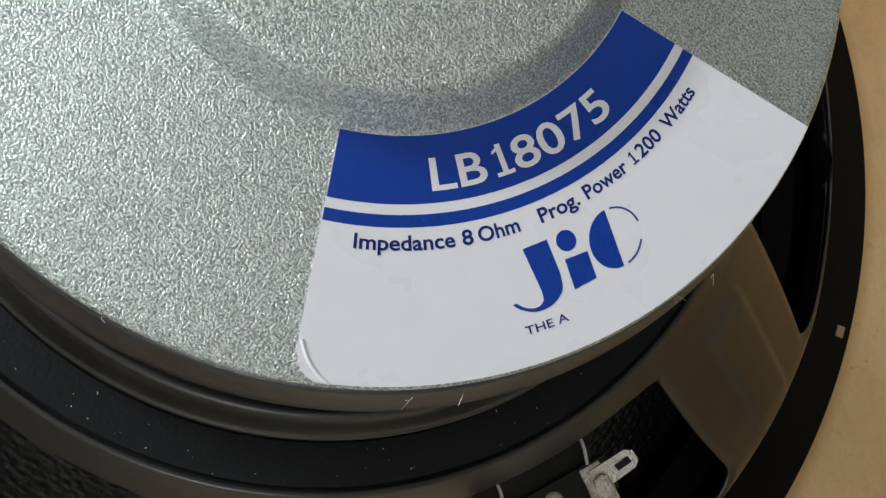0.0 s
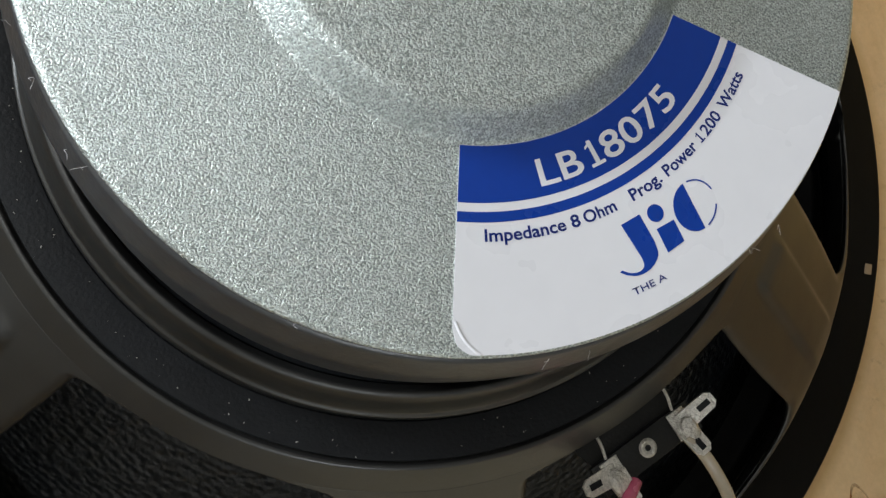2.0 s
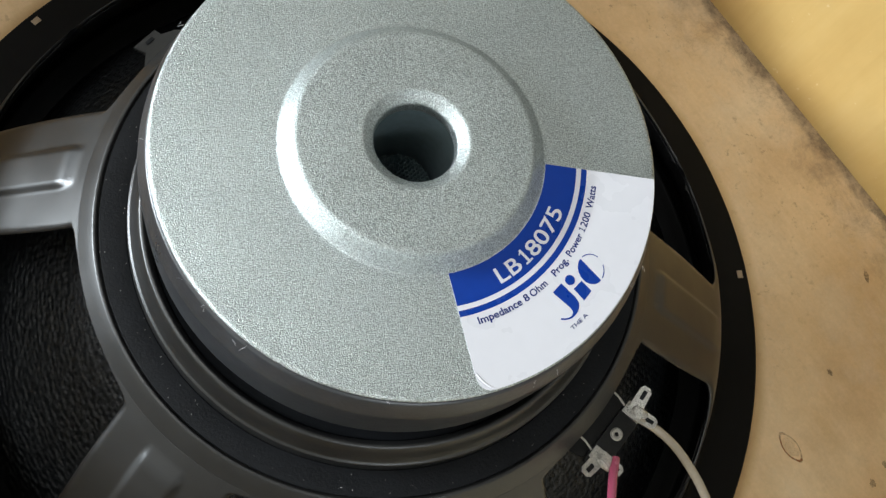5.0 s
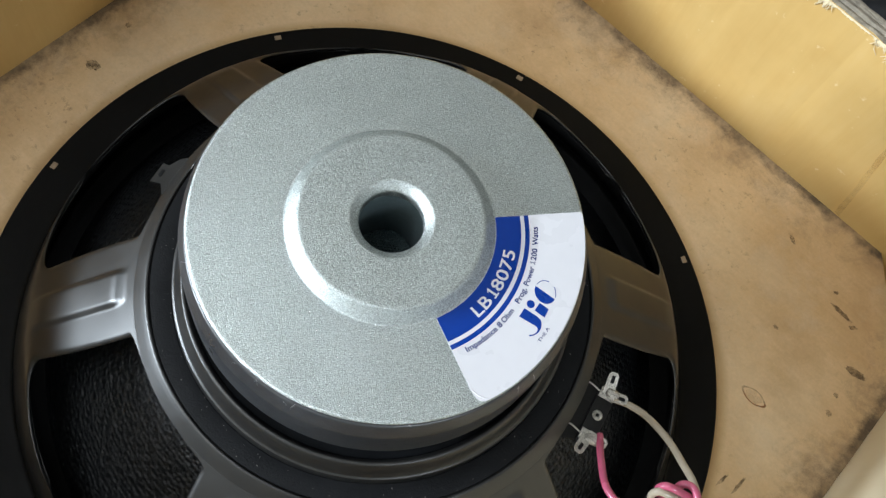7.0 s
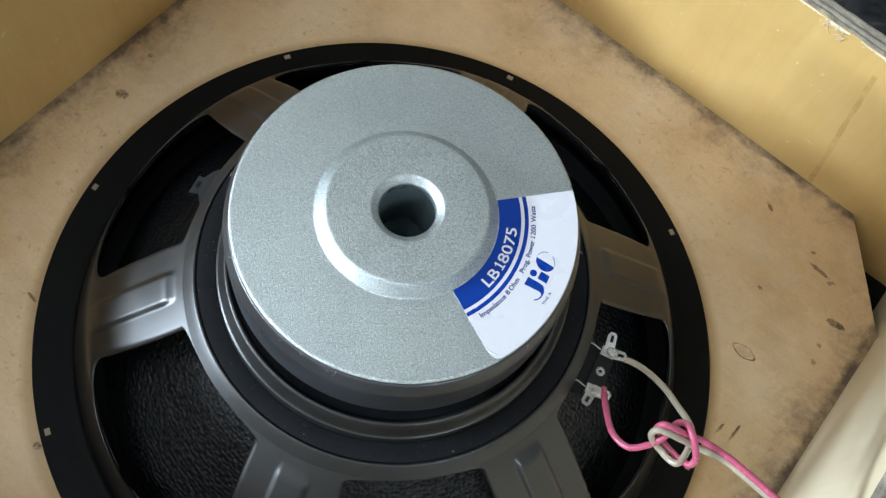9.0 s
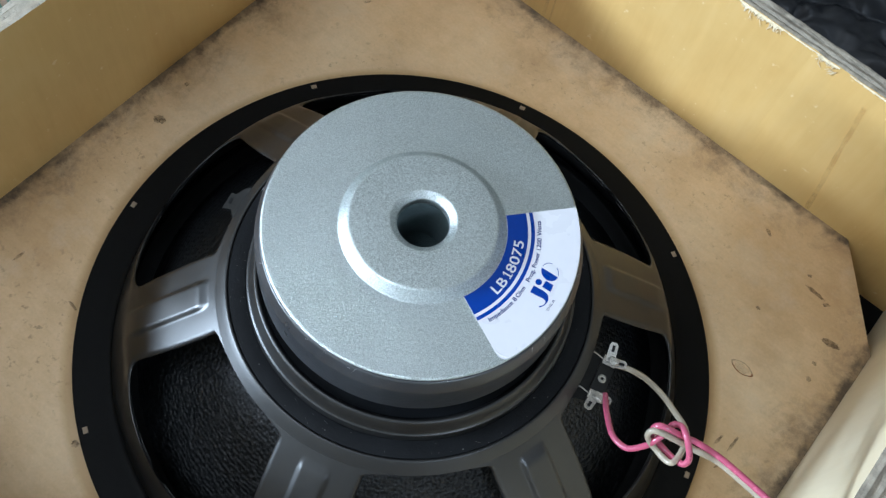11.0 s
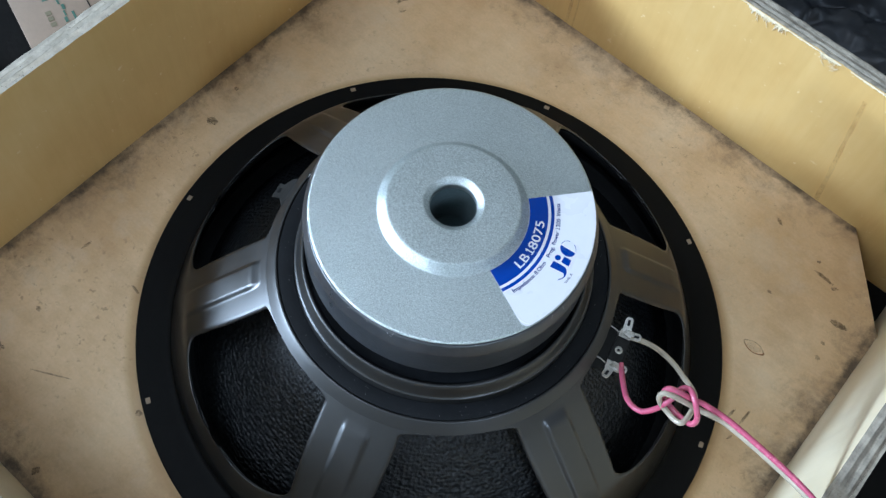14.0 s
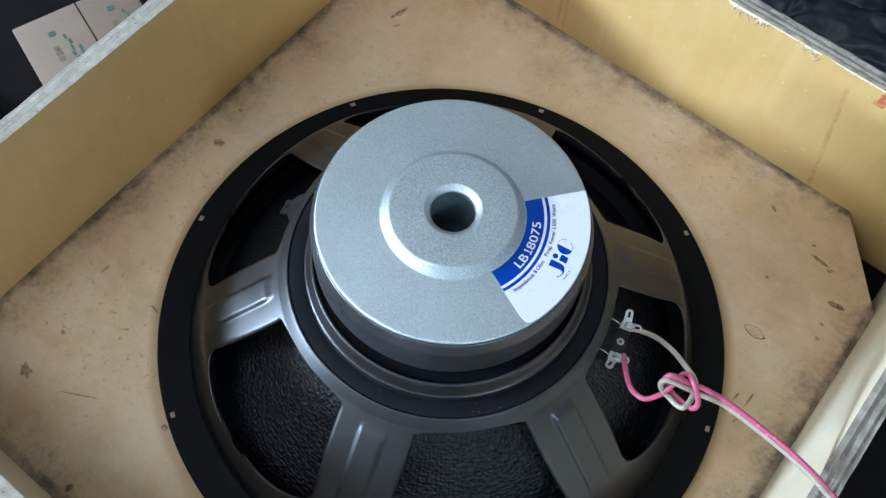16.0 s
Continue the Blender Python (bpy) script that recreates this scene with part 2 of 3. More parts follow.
def thing(name, label, category, kind="", group="", at=Matrix()):
    ob = new(name)
    ob.empty_display_size = 0.02
    ob.matrix_world = at
    return tagged(ob, label, category, group, kind)


def lathe(profile, steps=160, closed=False, bm=None):
    """Turns a profile of (radius, height) round the z axis."""
    bm = bm or bmesh.new()
    rings = [[bm.verts.new((r * math.cos(2 * math.pi * i / steps), r * math.sin(2 * math.pi * i / steps), z)) for i in range(steps)] for r, z in profile]
    pairs = list(zip(rings, rings[1:])) + ([(rings[-1], rings[0])] if closed else [])
    for a, b in pairs:
        for i in range(steps):
            j = (i + 1) % steps
            bm.faces.new((a[i], a[j], b[j], b[i]))
    return bm


def rounded(profile, radius=0.001, steps=3):
    """Rounds the corners of an open profile."""
    out = [profile[0]]
    for p, q, s in zip(profile, profile[1:], profile[2:]):
        p, q, s = Vector(p), Vector(q), Vector(s)
        k = min(radius, (p - q).length * 0.45, (s - q).length * 0.45)
        a, b = q + (p - q).normalized() * k, q + (s - q).normalized() * k
        for i in range(steps + 1):
            f = i / steps
            out.append(tuple((1 - f) ** 2 * a + 2 * f * (1 - f) * q + f * f * b))
    return out + [profile[-1]]


def block(size, at=(0, 0, 0), bevel=0.0, bm=None, m=None):
    bm = bm or bmesh.new()
    made = bmesh.ops.create_cube(bm, size=1.0, matrix=(m or Matrix()) @ Matrix.Translation(at) @ Matrix.Diagonal((*size, 1)))
    if bevel:
        edges = list({e for v in made["verts"] for e in v.link_edges})
        bmesh.ops.bevel(bm, geom=edges, offset=bevel, segments=2, affect="EDGES", profile=0.5)
    return bm


def spline(points, per=10):
    """Smooth curve through points."""
    p = [Vector(q) for q in points]
    p = [2 * p[0] - p[1]] + p + [2 * p[-1] - p[-2]]
    out = []
    for a, b, c, d in zip(p, p[1:], p[2:], p[3:]):
        for i in range(per):
            t = i / per
            out.append(0.5 * (2 * b + (c - a) * t + (2 * a - 5 * b + 4 * c - d) * t * t + (3 * b - a - 3 * c + d) * t ** 3))
    return out + [p[-2]]


def tube(points, radius, sides=12, bm=None):
    bm = bm or bmesh.new()
    rings, up = [], Vector((0, 0, 1))
    for i, q in enumerate(points):
        way = (points[min(i + 1, len(points) - 1)] - points[max(i - 1, 0)]).normalized()
        side = way.cross(up)
        side = side.normalized() if side.length > 1e-4 else Vector((1, 0, 0))
        up = side.cross(way).normalized()
        rings.append([bm.verts.new(q + radius * (math.cos(2 * math.pi * k / sides) * side + math.sin(2 * math.pi * k / sides) * up)) for k in range(sides)])
    for a, b in zip(rings, rings[1:]):
        for k in range(sides):
            bm.faces.new((a[k], a[(k + 1) % sides], b[(k + 1) % sides], b[k]))
    bm.faces.new(rings[0]), bm.faces.new(rings[-1])
    return bm


def sheet(outline, z0, z1, bm=None, m=Matrix()):
    """A flat piece with thickness from an outline."""
    bm = bm or bmesh.new()
    low = [bm.verts.new(m @ Vector((x, y, z0))) for x, y in outline]
    top = [bm.verts.new(m @ Vector((x, y, z1))) for x, y in outline]
    n = len(outline)
    bm.faces.new(low), bm.faces.new(top)
    for i in range(n):
        bm.faces.new((low[i], low[(i + 1) % n], top[(i + 1) % n], top[i]))
    return bm


def sector(r0, r1, a0, a1, z0, z1, steps=60):
    """A slab between two radii and two angles in degrees."""
    ang = [radians(a0 + (a1 - a0) * i / steps) for i in range(steps + 1)]
    bm = bmesh.new()
    rows = [[bm.verts.new((r * math.cos(a), r * math.sin(a), z)) for a in ang] for r, z in ((r0, z0), (r0, z1), (r1, z1), (r1, z0))]
    for p, q in zip(rows, rows[1:] + rows[:1]):
        for i in range(steps):
            bm.faces.new((p[i], p[i + 1], q[i + 1], q[i]))
    for i in (0, steps):
        bm.faces.new([r[i] for r in rows])
    return bm


# ---- room: walls and ceiling are unseen, added for bounce and reflections ----
MID, SPAN = (WIN_X + 2.5) / 2, 2.5 - WIN_X
tagged(part("floor", block((SPAN, 4.0, 0.1), (MID, 0, -0.10)), FLOOR, smooth=False), "dark dusty floor under the wooden box", "floor", kind="structure")
tagged(part("wall_east", block((0.1, 4.0, 2.6), (2.55, 0, 1.25)), PLASTER, smooth=False), "unseen plain grey plaster wall added round the box", "wall", kind="structure")
tagged(part("wall_north", block((SPAN, 0.1, 2.6), (MID, 2.05, 1.25)), PLASTER, smooth=False), "unseen plain grey plaster wall added round the box", "wall", kind="structure")


def pierced(x0, x1, y0, y1, a0, a1, b0, b1):
    """Four rectangles (x, y ranges) round an opening."""
    return ((x0, x1, y0, b0), (x0, x1, b1, y1), (x0, a0, b0, b1), (a1, x1, b0, b1))


bm = bmesh.new()
for x0, x1, y0, y1 in pierced(WIN_X, 2.5, -2.0, 2.0, FILL_X - FILL_W / 2, FILL_X + FILL_W / 2, FILL_Y - FILL_W / 2, FILL_Y + FILL_W / 2):
    block((x1 - x0, y1 - y0, 0.1), ((x0 + x1) / 2, (y0 + y1) / 2, ROOF + 0.05), bm=bm)
tagged(part("ceiling", bm, PLASTER, smooth=False), "unseen plain grey plaster ceiling with an opening for the added fill lamp", "ceiling", kind="structure")
bm = bmesh.new()
for y0, y1, z0, z1 in pierced(-2.0, 2.0, -0.05, ROOF, WIN_Y - WIN_W / 2, WIN_Y + WIN_W / 2, WIN_Z - WIN_H / 2, WIN_Z + WIN_H / 2):
    block((0.1, y1 - y0, z1 - z0), (WIN_X - 0.05, (y0 + y1) / 2, (z0 + z1) / 2), bm=bm)
tagged(part("wall_west", bm, PLASTER, smooth=False), "unseen added grey plaster wall with one window opening", "wall", kind="structure")

bm = bmesh.new()
for x0, x1, z0, z1 in pierced(WIN_X, 2.5, -0.05, ROOF, BACK_X - BACK_W / 2, BACK_X + BACK_W / 2, BACK_Z - BACK_H / 2, BACK_Z + BACK_H / 2):
    block((x1 - x0, 0.1, z1 - z0), ((x0 + x1) / 2, -2.05, (z0 + z1) / 2), bm=bm)
tagged(part("wall_south", bm, PLASTER, smooth=False), "unseen added grey plaster wall with a small window opening", "wall", kind="structure")

# ---- wooden box, built in its own axes: x across, y along, open at the top ----
BOX_TURN = -37.5
X0, X1, Y0, Y1, TOP, FOOT, THICK = -0.297, 0.278, -0.296, 0.313, 0.148, -0.05, 0.0150
box = thing("speaker_box", "open plywood speaker box lying on its face", "speaker box", at=pose(0, 0, 0, 0, 0, BOX_TURN))

# baffle board: a panel with a round cut-out and one corner sawn off
corner = [(X0, Y0), (X1, Y0), (X1, 0.236), (0.2135, Y1), (X0, Y1)]


def edge_at(a):
    """The board's outline along a direction."""
    d = Vector((math.cos(a), math.sin(a)))
    best = 9.0
    for p, q in zip(corner, corner[1:] + corner[:1]):
        p, e = Vector(p), Vector(q) - Vector(p)
        det = d.x * -e.y + e.x * d.y
        if abs(det) > 1e-9:
            s, f = (p.x * -e.y + e.x * p.y) / det, (d.x * p.y - d.y * p.x) / det
            if s > 0 and -1e-6 <= f <= 1 + 1e-6:
                best = min(best, s)
    return d * best


angles = sorted([2 * math.pi * i / 180 for i in range(180)] + [math.atan2(y, x) % (2 * math.pi) for x, y in corner])
bm = bmesh.new()
rows = [[bm.verts.new((*p, z)) for p in pts] for pts, z in (
    ([Vector((0.208 * math.cos(a), 0.208 * math.sin(a))) for a in angles], 0.0), ([edge_at(a) for a in angles], 0.0),
    ([edge_at(a) for a in angles], -0.018), ([Vector((0.208 * math.cos(a), 0.208 * math.sin(a))) for a in angles], -0.018))]
for p, q in zip(rows, rows[1:] + rows[:1]):
    for i in range(len(angles)):
        j = (i + 1) % len(angles)
        bm.faces.new((p[i], p[j], q[j], q[i]))
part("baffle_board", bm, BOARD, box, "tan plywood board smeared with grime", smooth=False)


def side_panel(name, a, b, out, face, wave, sawn):
    """A panel from a to b (box axes), its inner face on that line, growing along out: seven plies whose sawn top is uneven."""
    panel = new(name)
    panel.parent = box
    a, b, out = Vector(a), Vector(b), Vector(out)
    count, plies = 110, 7
    for k in range(plies):
        bm = bmesh.new()
        near, far = THICK * k / plies, THICK * (k + 1) / plies - 0.00006
        ring = []
        for i in range(count + 1):
            f = i / count
            p = a + (b - a) * f
            rough = 0.0007 * noise.noise((f * 60 + wave, k * 1.7, 0)) + 0.0005 * noise.noise((f * 220, k * 3.1, wave))
            rough += 0.0006 * math.sin(k * 2.4 + wave)
            bulge = 0.0004 * noise.noise((f * 50, wave, 4.0)) if k in (0, plies - 1) else 0.0
            pn, pf = p + out * (near + (bulge if k == 0 else 0)), p + out * (far + (bulge if k else 0))
            ring.append([bm.verts.new((*q, z)) for q, z in ((pn, FOOT), (pn, TOP + rough - 0.0004), (pf, TOP + rough + 0.0003), (pf, FOOT))])
        for s, t in zip(ring, ring[1:]):
            for j in range(4):
                fc = bm.faces.new((s[j], t[j], t[(j + 1) % 4], s[(j + 1) % 4]))
                fc.material_index = 1 if j == 1 else 0
        for s in (ring[0], ring[-1]):
            bm.faces.new(s).material_index = 1
        part("ply", bm, [face if k in (0, plies - 1) else sawn, sawn], panel, smooth=False)
    return tagged(panel, "varnished plywood side with a rough sawn top edge")


side_panel("side_panel", (X0, Y0 - THICK), (X0, Y1 + THICK), (-1, 0), VARNISH, 1.0, PLY_EDGE)
side_panel("side_panel", (X1, Y0 - THICK), (X1, Y1 + THICK), (1, 0), CREAM, 5.0, GREY_EDGE)
side_panel("side_panel", (X0, Y1), (X1, Y1), (0, 1), VARNISH, 9.0, GREY_EDGE)
side_panel("side_panel", (X0, Y0), (X1, Y0), (0, -1), CREAM, 13.0, PLY_EDGE)

# marks on the board
def blot(x, y, long, wide, turn, material, seed, name="dark_mark"):
    """An uneven patch lying on the board."""
    m = pose(x, y, 0.0002, 0, 0, turn)
    bm = bmesh.new()
    bm.faces.new([bm.verts.new(m @ Vector((math.cos(a) * long * (0.75 + 0.5 * noise.noise((2 * math.cos(a), 2 * math.sin(a), seed))),
                                           math.sin(a) * wide * (0.75 + 0.5 * noise.noise((2 * math.cos(a), 2 * math.sin(a), seed + 9))), 0)))
                  for a in [2 * math.pi * i / 28 for i in range(28)]])
    return part(name, bm, material, box, smooth=False)


for k, (x, y, long, wide, turn) in enumerate((
        (-0.265, 0.009, 0.0055, 0.0040, 20), (-0.275, 0.047, 0.0025, 0.002, 0), (-0.236, 0.228, 0.011, 0.0022, 80), (-0.228, 0.214, 0.004, 0.0012, 60),
        (0.218, 0.252, 0.010, 0.0018, -4), (0.229, 0.249, 0.004, 0.0014, 30), (0.248, 0.223, 0.008, 0.0030, 10), (0.250, 0.186, 0.0025, 0.002, 0), (0.247, 0.200, 0.002, 0.0016, 0),
        (0.2225, 0.099, 0.0050, 0.0010, 82), (0.2325, 0.104, 0.0085, 0.0011, 88), (0.232, 0.082, 0.0030, 0.0009, 70), (-0.232, -0.242, 0.0075, 0.0042, -20),
        (-0.250, -0.141, 0.0055, 0.0014, 86), (-0.197, -0.168, 0.003, 0.0015, 40), (-0.234, -0.202, 0.0025, 0.002, 0), (-0.186, -0.230, 0.017, 0.0006, 28),
        (-0.114, -0.206, 0.0032, 0.0024, 0), (-0.136, -0.283, 0.003, 0.003, 0), (-0.192, -0.141, 0.0065, 0.0012, -10), (0.160, 0.272, 0.004, 0.0016, -30),
        (0.206, 0.262, 0.002, 0.0015, 0), (0.189, 0.209, 0.002, 0.0015, 0))):
    blot(x, y, long * 1.2, wide * 1.3, turn, SPOT, k * 3.7)
# eye-shaped outline of a knot
bm = bmesh.new()
loop = [(0.206 + 0.0078 * math.cos(a) * (1 + 0.25 * abs(math.cos(a)) ** 6), 0.158 + 0.0047 * math.sin(a)) for a in [2 * math.pi * i / 40 for i in range(40)]]
rows = [[bm.verts.new((0.206 + (x - 0.206) * k, 0.158 + (y - 0.158) * k, 0.0003)) for x, y in loop] for k in (0.86, 1.03)]
for i in range(40):
    bm.faces.new((rows[0][i], rows[0][(i + 1) % 40], rows[1][(i + 1) % 40], rows[1][i]))
part("knot_ring", bm, KNOT, box, smooth=False)
blot(0.206, 0.158, 0.0085, 0.005, 0, STREAK, 5.0, "knot")


def wall_streak(x0, x1, z0, z1, wide, material, name="brown_streak"):
    """A narrow stain down the inner face of the long side panel."""
    bm = bmesh.new()
    rows = []
    for i in range(25):
        f = i / 24
        x, z = x0 + (x1 - x0) * f + 0.0006 * noise.noise((f * 9, x0 * 50, 0)), z0 + (z1 - z0) * f
        w = wide * (0.8 + 0.5 * noise.noise((f * 7, 3, x1 * 40)))
        rows.append([bm.verts.new((x - w, Y1 - 0.0007, z)), bm.verts.new((x + w, Y1 - 0.0007, z))])
    for p, q in zip(rows, rows[1:]):
        bm.faces.new((p[0], p[1], q[1], q[0]))
    return part(name, bm, material, box, smooth=False)


wall_streak(-0.1075, -0.1085, 0.001, 0.140, 0.0021, STREAK)
wall_streak(-0.1005, -0.1015, 0.001, 0.140, 0.0011, STREAK)
wall_streak(0.172, 0.152, 0.002, 0.130, 0.0024, STREAK)
wall_streak(0.178, 0.181, 0.130, 0.146, 0.0060, RED, "red_mark")
# torn fibres under the sawn edge
rng = random.Random(4)
for x0, x1, deep in ((0.036, 0.076, 0.0075), (0.102, 0.122, 0.0055), (0.130, 0.205, 0.0022), (-0.03, 0.036, 0.0018), (0.076, 0.102, 0.0018)):
    bm = bmesh.new()
    count = int((x1 - x0) / 0.0006)
    rows = []
    for i in range(count + 1):
        f = i / count
        tooth = deep * (0.25 + 0.75 * rng.random() ** 1.5) * min(1, 6 * f, 6 * (1 - f))
        x = x0 + (x1 - x0) * f
        rows.append([bm.verts.new((x, Y1 - 0.0003, TOP - 0.0006)), bm.verts.new((x, Y1 - 0.0008 - 0.0006 * rng.random(), TOP - 0.0008 - tooth * 0.5)),
                     bm.verts.new((x + rng.uniform(-0.0005, 0.0005), Y1 - 0.0004, TOP - 0.001 - tooth))])
    for p, q in zip(rows, rows[1:]):
        bm.faces.new((p[0], q[0], q[1], p[1])), bm.faces.new((p[1], q[1], q[2], p[2]))
    part("torn_fibres", bm, CREAM, box, "pale torn wood fibres", smooth=False)
for k in range(22):
    x, long = rng.choice((rng.uniform(0.038, 0.074), rng.uniform(0.104, 0.120))), rng.uniform(0.003, 0.0075)
    bm = block((0.0005, 0.0004, long), (0, -0.0003, 0))
    for v in bm.verts:
        if v.co.z < 0:
            v.co.x *= 0.2
    bm.transform(pose(x, Y1 - 0.0008, TOP - rng.uniform(0.003, 0.009), rng.uniform(-6, 14), rng.uniform(-55, 55), 0))
    part("splinter", bm, CREAM, box, smooth=False)

# ---- loudspeaker driver, magnet up ----
driver = thing("loudspeaker_driver", "large black bass loudspeaker driver seen from behind", "loudspeaker")
SPOKES, WINDOW_AT = 6, -22.0
R_IN, Z_IN, R_OUT, Z_OUT = 0.1224, 0.1095, 0.2035, 0.012


def slope(s):
    """Radius and height of the basket's flank, from the deck (0) to the rim (1)."""
    r = R_IN + (R_OUT - R_IN) * s
    gentle, steep = Z_IN - 0.86 * (r - R_IN), Z_OUT + 2.6 * (R_OUT - r)
    k = 0.0028
    return r, 0.5 * (gentle + steep - math.sqrt((gentle - steep) ** 2 + 4 * k * k))


def window_half(s):
    """Half the angle of a window at s, in degrees, with rounded corners."""
    r = R_IN + (R_OUT - R_IN) * s
    if s <= 0 or r >= R_WIN:
        return 0.0
    full = 17.2 + 4.7 * min(1.0, (r - R_IN) / 0.061)
    inner, outer = min(1, (r - R_IN) / 0.0045), min(1, (R_WIN - r) / 0.014)
    return full * (1 - (1 - inner) ** 2.6) ** (1 / 2.6) * (1 - (1 - outer) ** 2.4) ** (1 / 2.4)


R_WIN = 0.1920
bm = bmesh.new()
s_win = (R_WIN - R_IN) / (R_OUT - R_IN)
levels = sorted([0.0, 0.002, 0.006, 0.012, 0.02, 0.035, 0.05] + [0.05 + (s_win - 0.15) * i / 26 for i in range(1, 27)]
                + [s_win - 0.10 * (1 - math.sin(i * math.pi / 40)) for i in range(1, 20)] + [s_win - 0.0002, s_win, s_win + 0.04, s_win + 0.09, 1.0])
across = 64
for w in range(SPOKES):
    start, end = WINDOW_AT + 60 * w, WINDOW_AT + 60 * (w + 1)
    grid = []
    for s in levels:
        r, z = slope(s)
        half = window_half(s)
        row = []
        for i in range(across + 1):
            f = i / across
            a = start + half + (end - start - 2 * half) * f
            side = radians(a - (start + end) / 2) * r
            # raised rib along the middle of each spoke
            d = max(abs(side) - 0.0066, 0.0)
            inner_end = max(0.1330 - r, 0.0)
            d = math.hypot(d, inner_end * 0.8)
            lift = 0.0018 * (1 - min(1, d / 0.0042) ** 2) ** 2 if d < 0.0042 else 0.0
            lift *= max(0.0, min(1.0, (0.188 - r) / 0.012))
            # turned-down lips along the window
            lip = min(f, 1 - f) * (end - start - 2 * half) / 60.0
            drop = 0.0012 * max(0.0, 1 - lip / 0.022) ** 2 if half > 0 else 0.0
            ca, sa = math.cos(radians(a)), math.sin(radians(a))
            rr, zz = r + 0.74 * (lift - drop), z + 0.67 * (lift - drop)
            row.append(bm.verts.new((rr * ca, rr * sa, zz)))
        grid.append(row)
    for p, q in zip(grid, grid[1:]):
        for i in range(across):
            bm.faces.new((p[i], p[i + 1], q[i + 1], q[i])).material_index = 1 if math.hypot(p[i].co.x, p[i].co.y) > 0.2015 else 0
bmesh.ops.remove_doubles(bm, verts=bm.verts, dist=1e-5)
basket = part("basket", bm, [PAINT, FLANGE_PAINT], driver, "pressed steel basket with six ribbed spokes")
sol = basket.modifiers.new("thickness", "SOLIDIFY")
sol.thickness, sol.offset, sol.material_offset_rim = 0.0022, -1.0, 1

deck = rounded([(0.1224, 0.1095), (0.1190, 0.1131), (0.1160, 0.1162), (0.1148, 0.1164), (0.1142, 0.1150), (0.1032, 0.1150),
                (0.1026, 0.1220), (0.1014, 0.1226), (0.1000, 0.1252), (0.0985, 0.1290), (0.0972, 0.1314), (0.0956, 0.1318), (0.0940, 0.1292)], 0.0007)
part("basket_deck", lathe(deck, 200), PAINT, driver, "stepped rings of satin black steel")
part("inner_ring", lathe([(0.0937, 0.1294), (0.0930, 0.1290), (0.0840, 0.1288)], 120), GASKET, driver, "black ring below the magnet")
part("gasket", lathe(rounded([(0.1139, 0.1153), (0.1137, 0.1159), (0.1034, 0.1159), (0.1032, 0.1153)], 0.0003), 160), GASKET, driver, "flat matt black gasket ring")
part("front_plate", lathe(rounded([(0.0870, 0.1286), (0.0870, 0.1420), (0.05, 0.1420)], 0.0006), 160), GASKET, driver, "black front plate")
part("magnet", lathe(rounded([(0.05, 0.1490), (0.0925, 0.1490), (0.0938, 0.1502), (0.0940, 0.165), (0.0938, 0.1790), (0.0906, 0.1868), (0.0890, 0.1874), (0.0874, 0.1874), (0.0872, 0.1884), (0.05, 0.1884)], 0.0016), 200), BOOT, driver, "dark grey ferrite ring magnet")
plate = part("back_plate", lathe(rounded([(0.0860, 0.1880), (0.0897, 0.1886), (0.0900, 0.1896), (0.0888, 0.1904), (0.0478, 0.1904), (0.0470, 0.1908), (0.0424, 0.1960), (0.0412, 0.1965),
                                 (0.0192, 0.1965), (0.0184, 0.1962), (0.0152, 0.1936), (0.0147, 0.1926), (0.0147, 0.1885)], 0.0006), 240), ZINC, driver, "zinc-plated steel back plate with a raised hub")

part("bore", lathe([(0.0147, 0.1886), (0.0146, 0.150), (0.0126, 0.150), (0.0126, 0.140)], 64), BORE, driver, "dull grey inner wall of the vent")

# vent screen deep in the bore: a sheet pierced by rows of six-sided holes
bm = bmesh.new()
pitch = 0.00165
for i in range(-9, 10):
    for j in range(-10, 11):
        cx, cy = pitch * (i + 0.5 * (j % 2)), pitch * 0.866 * j
        if math.hypot(cx, cy) < 0.0124:
            pts = [[bm.verts.new((cx + r * math.cos(math.pi * (k + 0.5) / 3), cy + r * math.sin(math.pi * (k + 0.5) / 3), z)) for k in range(6)]
                   for r, z in ((pitch / 1.7321, 0.1560), (pitch * 0.40, 0.1563), (pitch * 0.38, 0.1545))]
            for p, q in zip(pts, pts[1:]):
                for k in range(6):
                    bm.faces.new((p[k], p[(k + 1) % 6], q[(k + 1) % 6], q[k]))
part("vent_screen", bm, BORE, driver, "fine pierced vent screen", smooth=False)

# mounting flange with eight square holes
bm = bmesh.new()
rim = rounded([(0.2035, 0.012), (0.2050, 0.0098), (0.2085, 0.0092), (0.2298, 0.0090), (0.2308, 0.0080), (0.2308, 0.0), (0.206, 0.0)], 0.0012)
part("flange", lathe(rim, 240), FLANGE_PAINT, driver, "wide black mounting flange")
for i in range(8):
    a = radians(22.5 + 45 * i)
    m = pose(0.2256 * math.cos(a), 0.2256 * math.sin(a), 0, 0, 0, math.degrees(a))
    part("mounting_hole", block((0.0034, 0.0046, 0.0005), (0, 0, 0.0091), 0.0002, m=m), STEEL, driver)

part("cone", lathe([(0.1882, 0.0012), (0.1600, 0.028), (0.1300, 0.055), (0.1000, 0.080), (0.0600, 0.100)], 200), CONE, driver, "black paper cone with a bumpy pressed surface")
part("surround", lathe(rounded([(0.2050, 0.002), (0.1985, 0.008), (0.1930, 0.003), (0.1878, 0.001)], 0.002), 200), FLANGE_PAINT, driver, "dull black cloth roll round the cone")
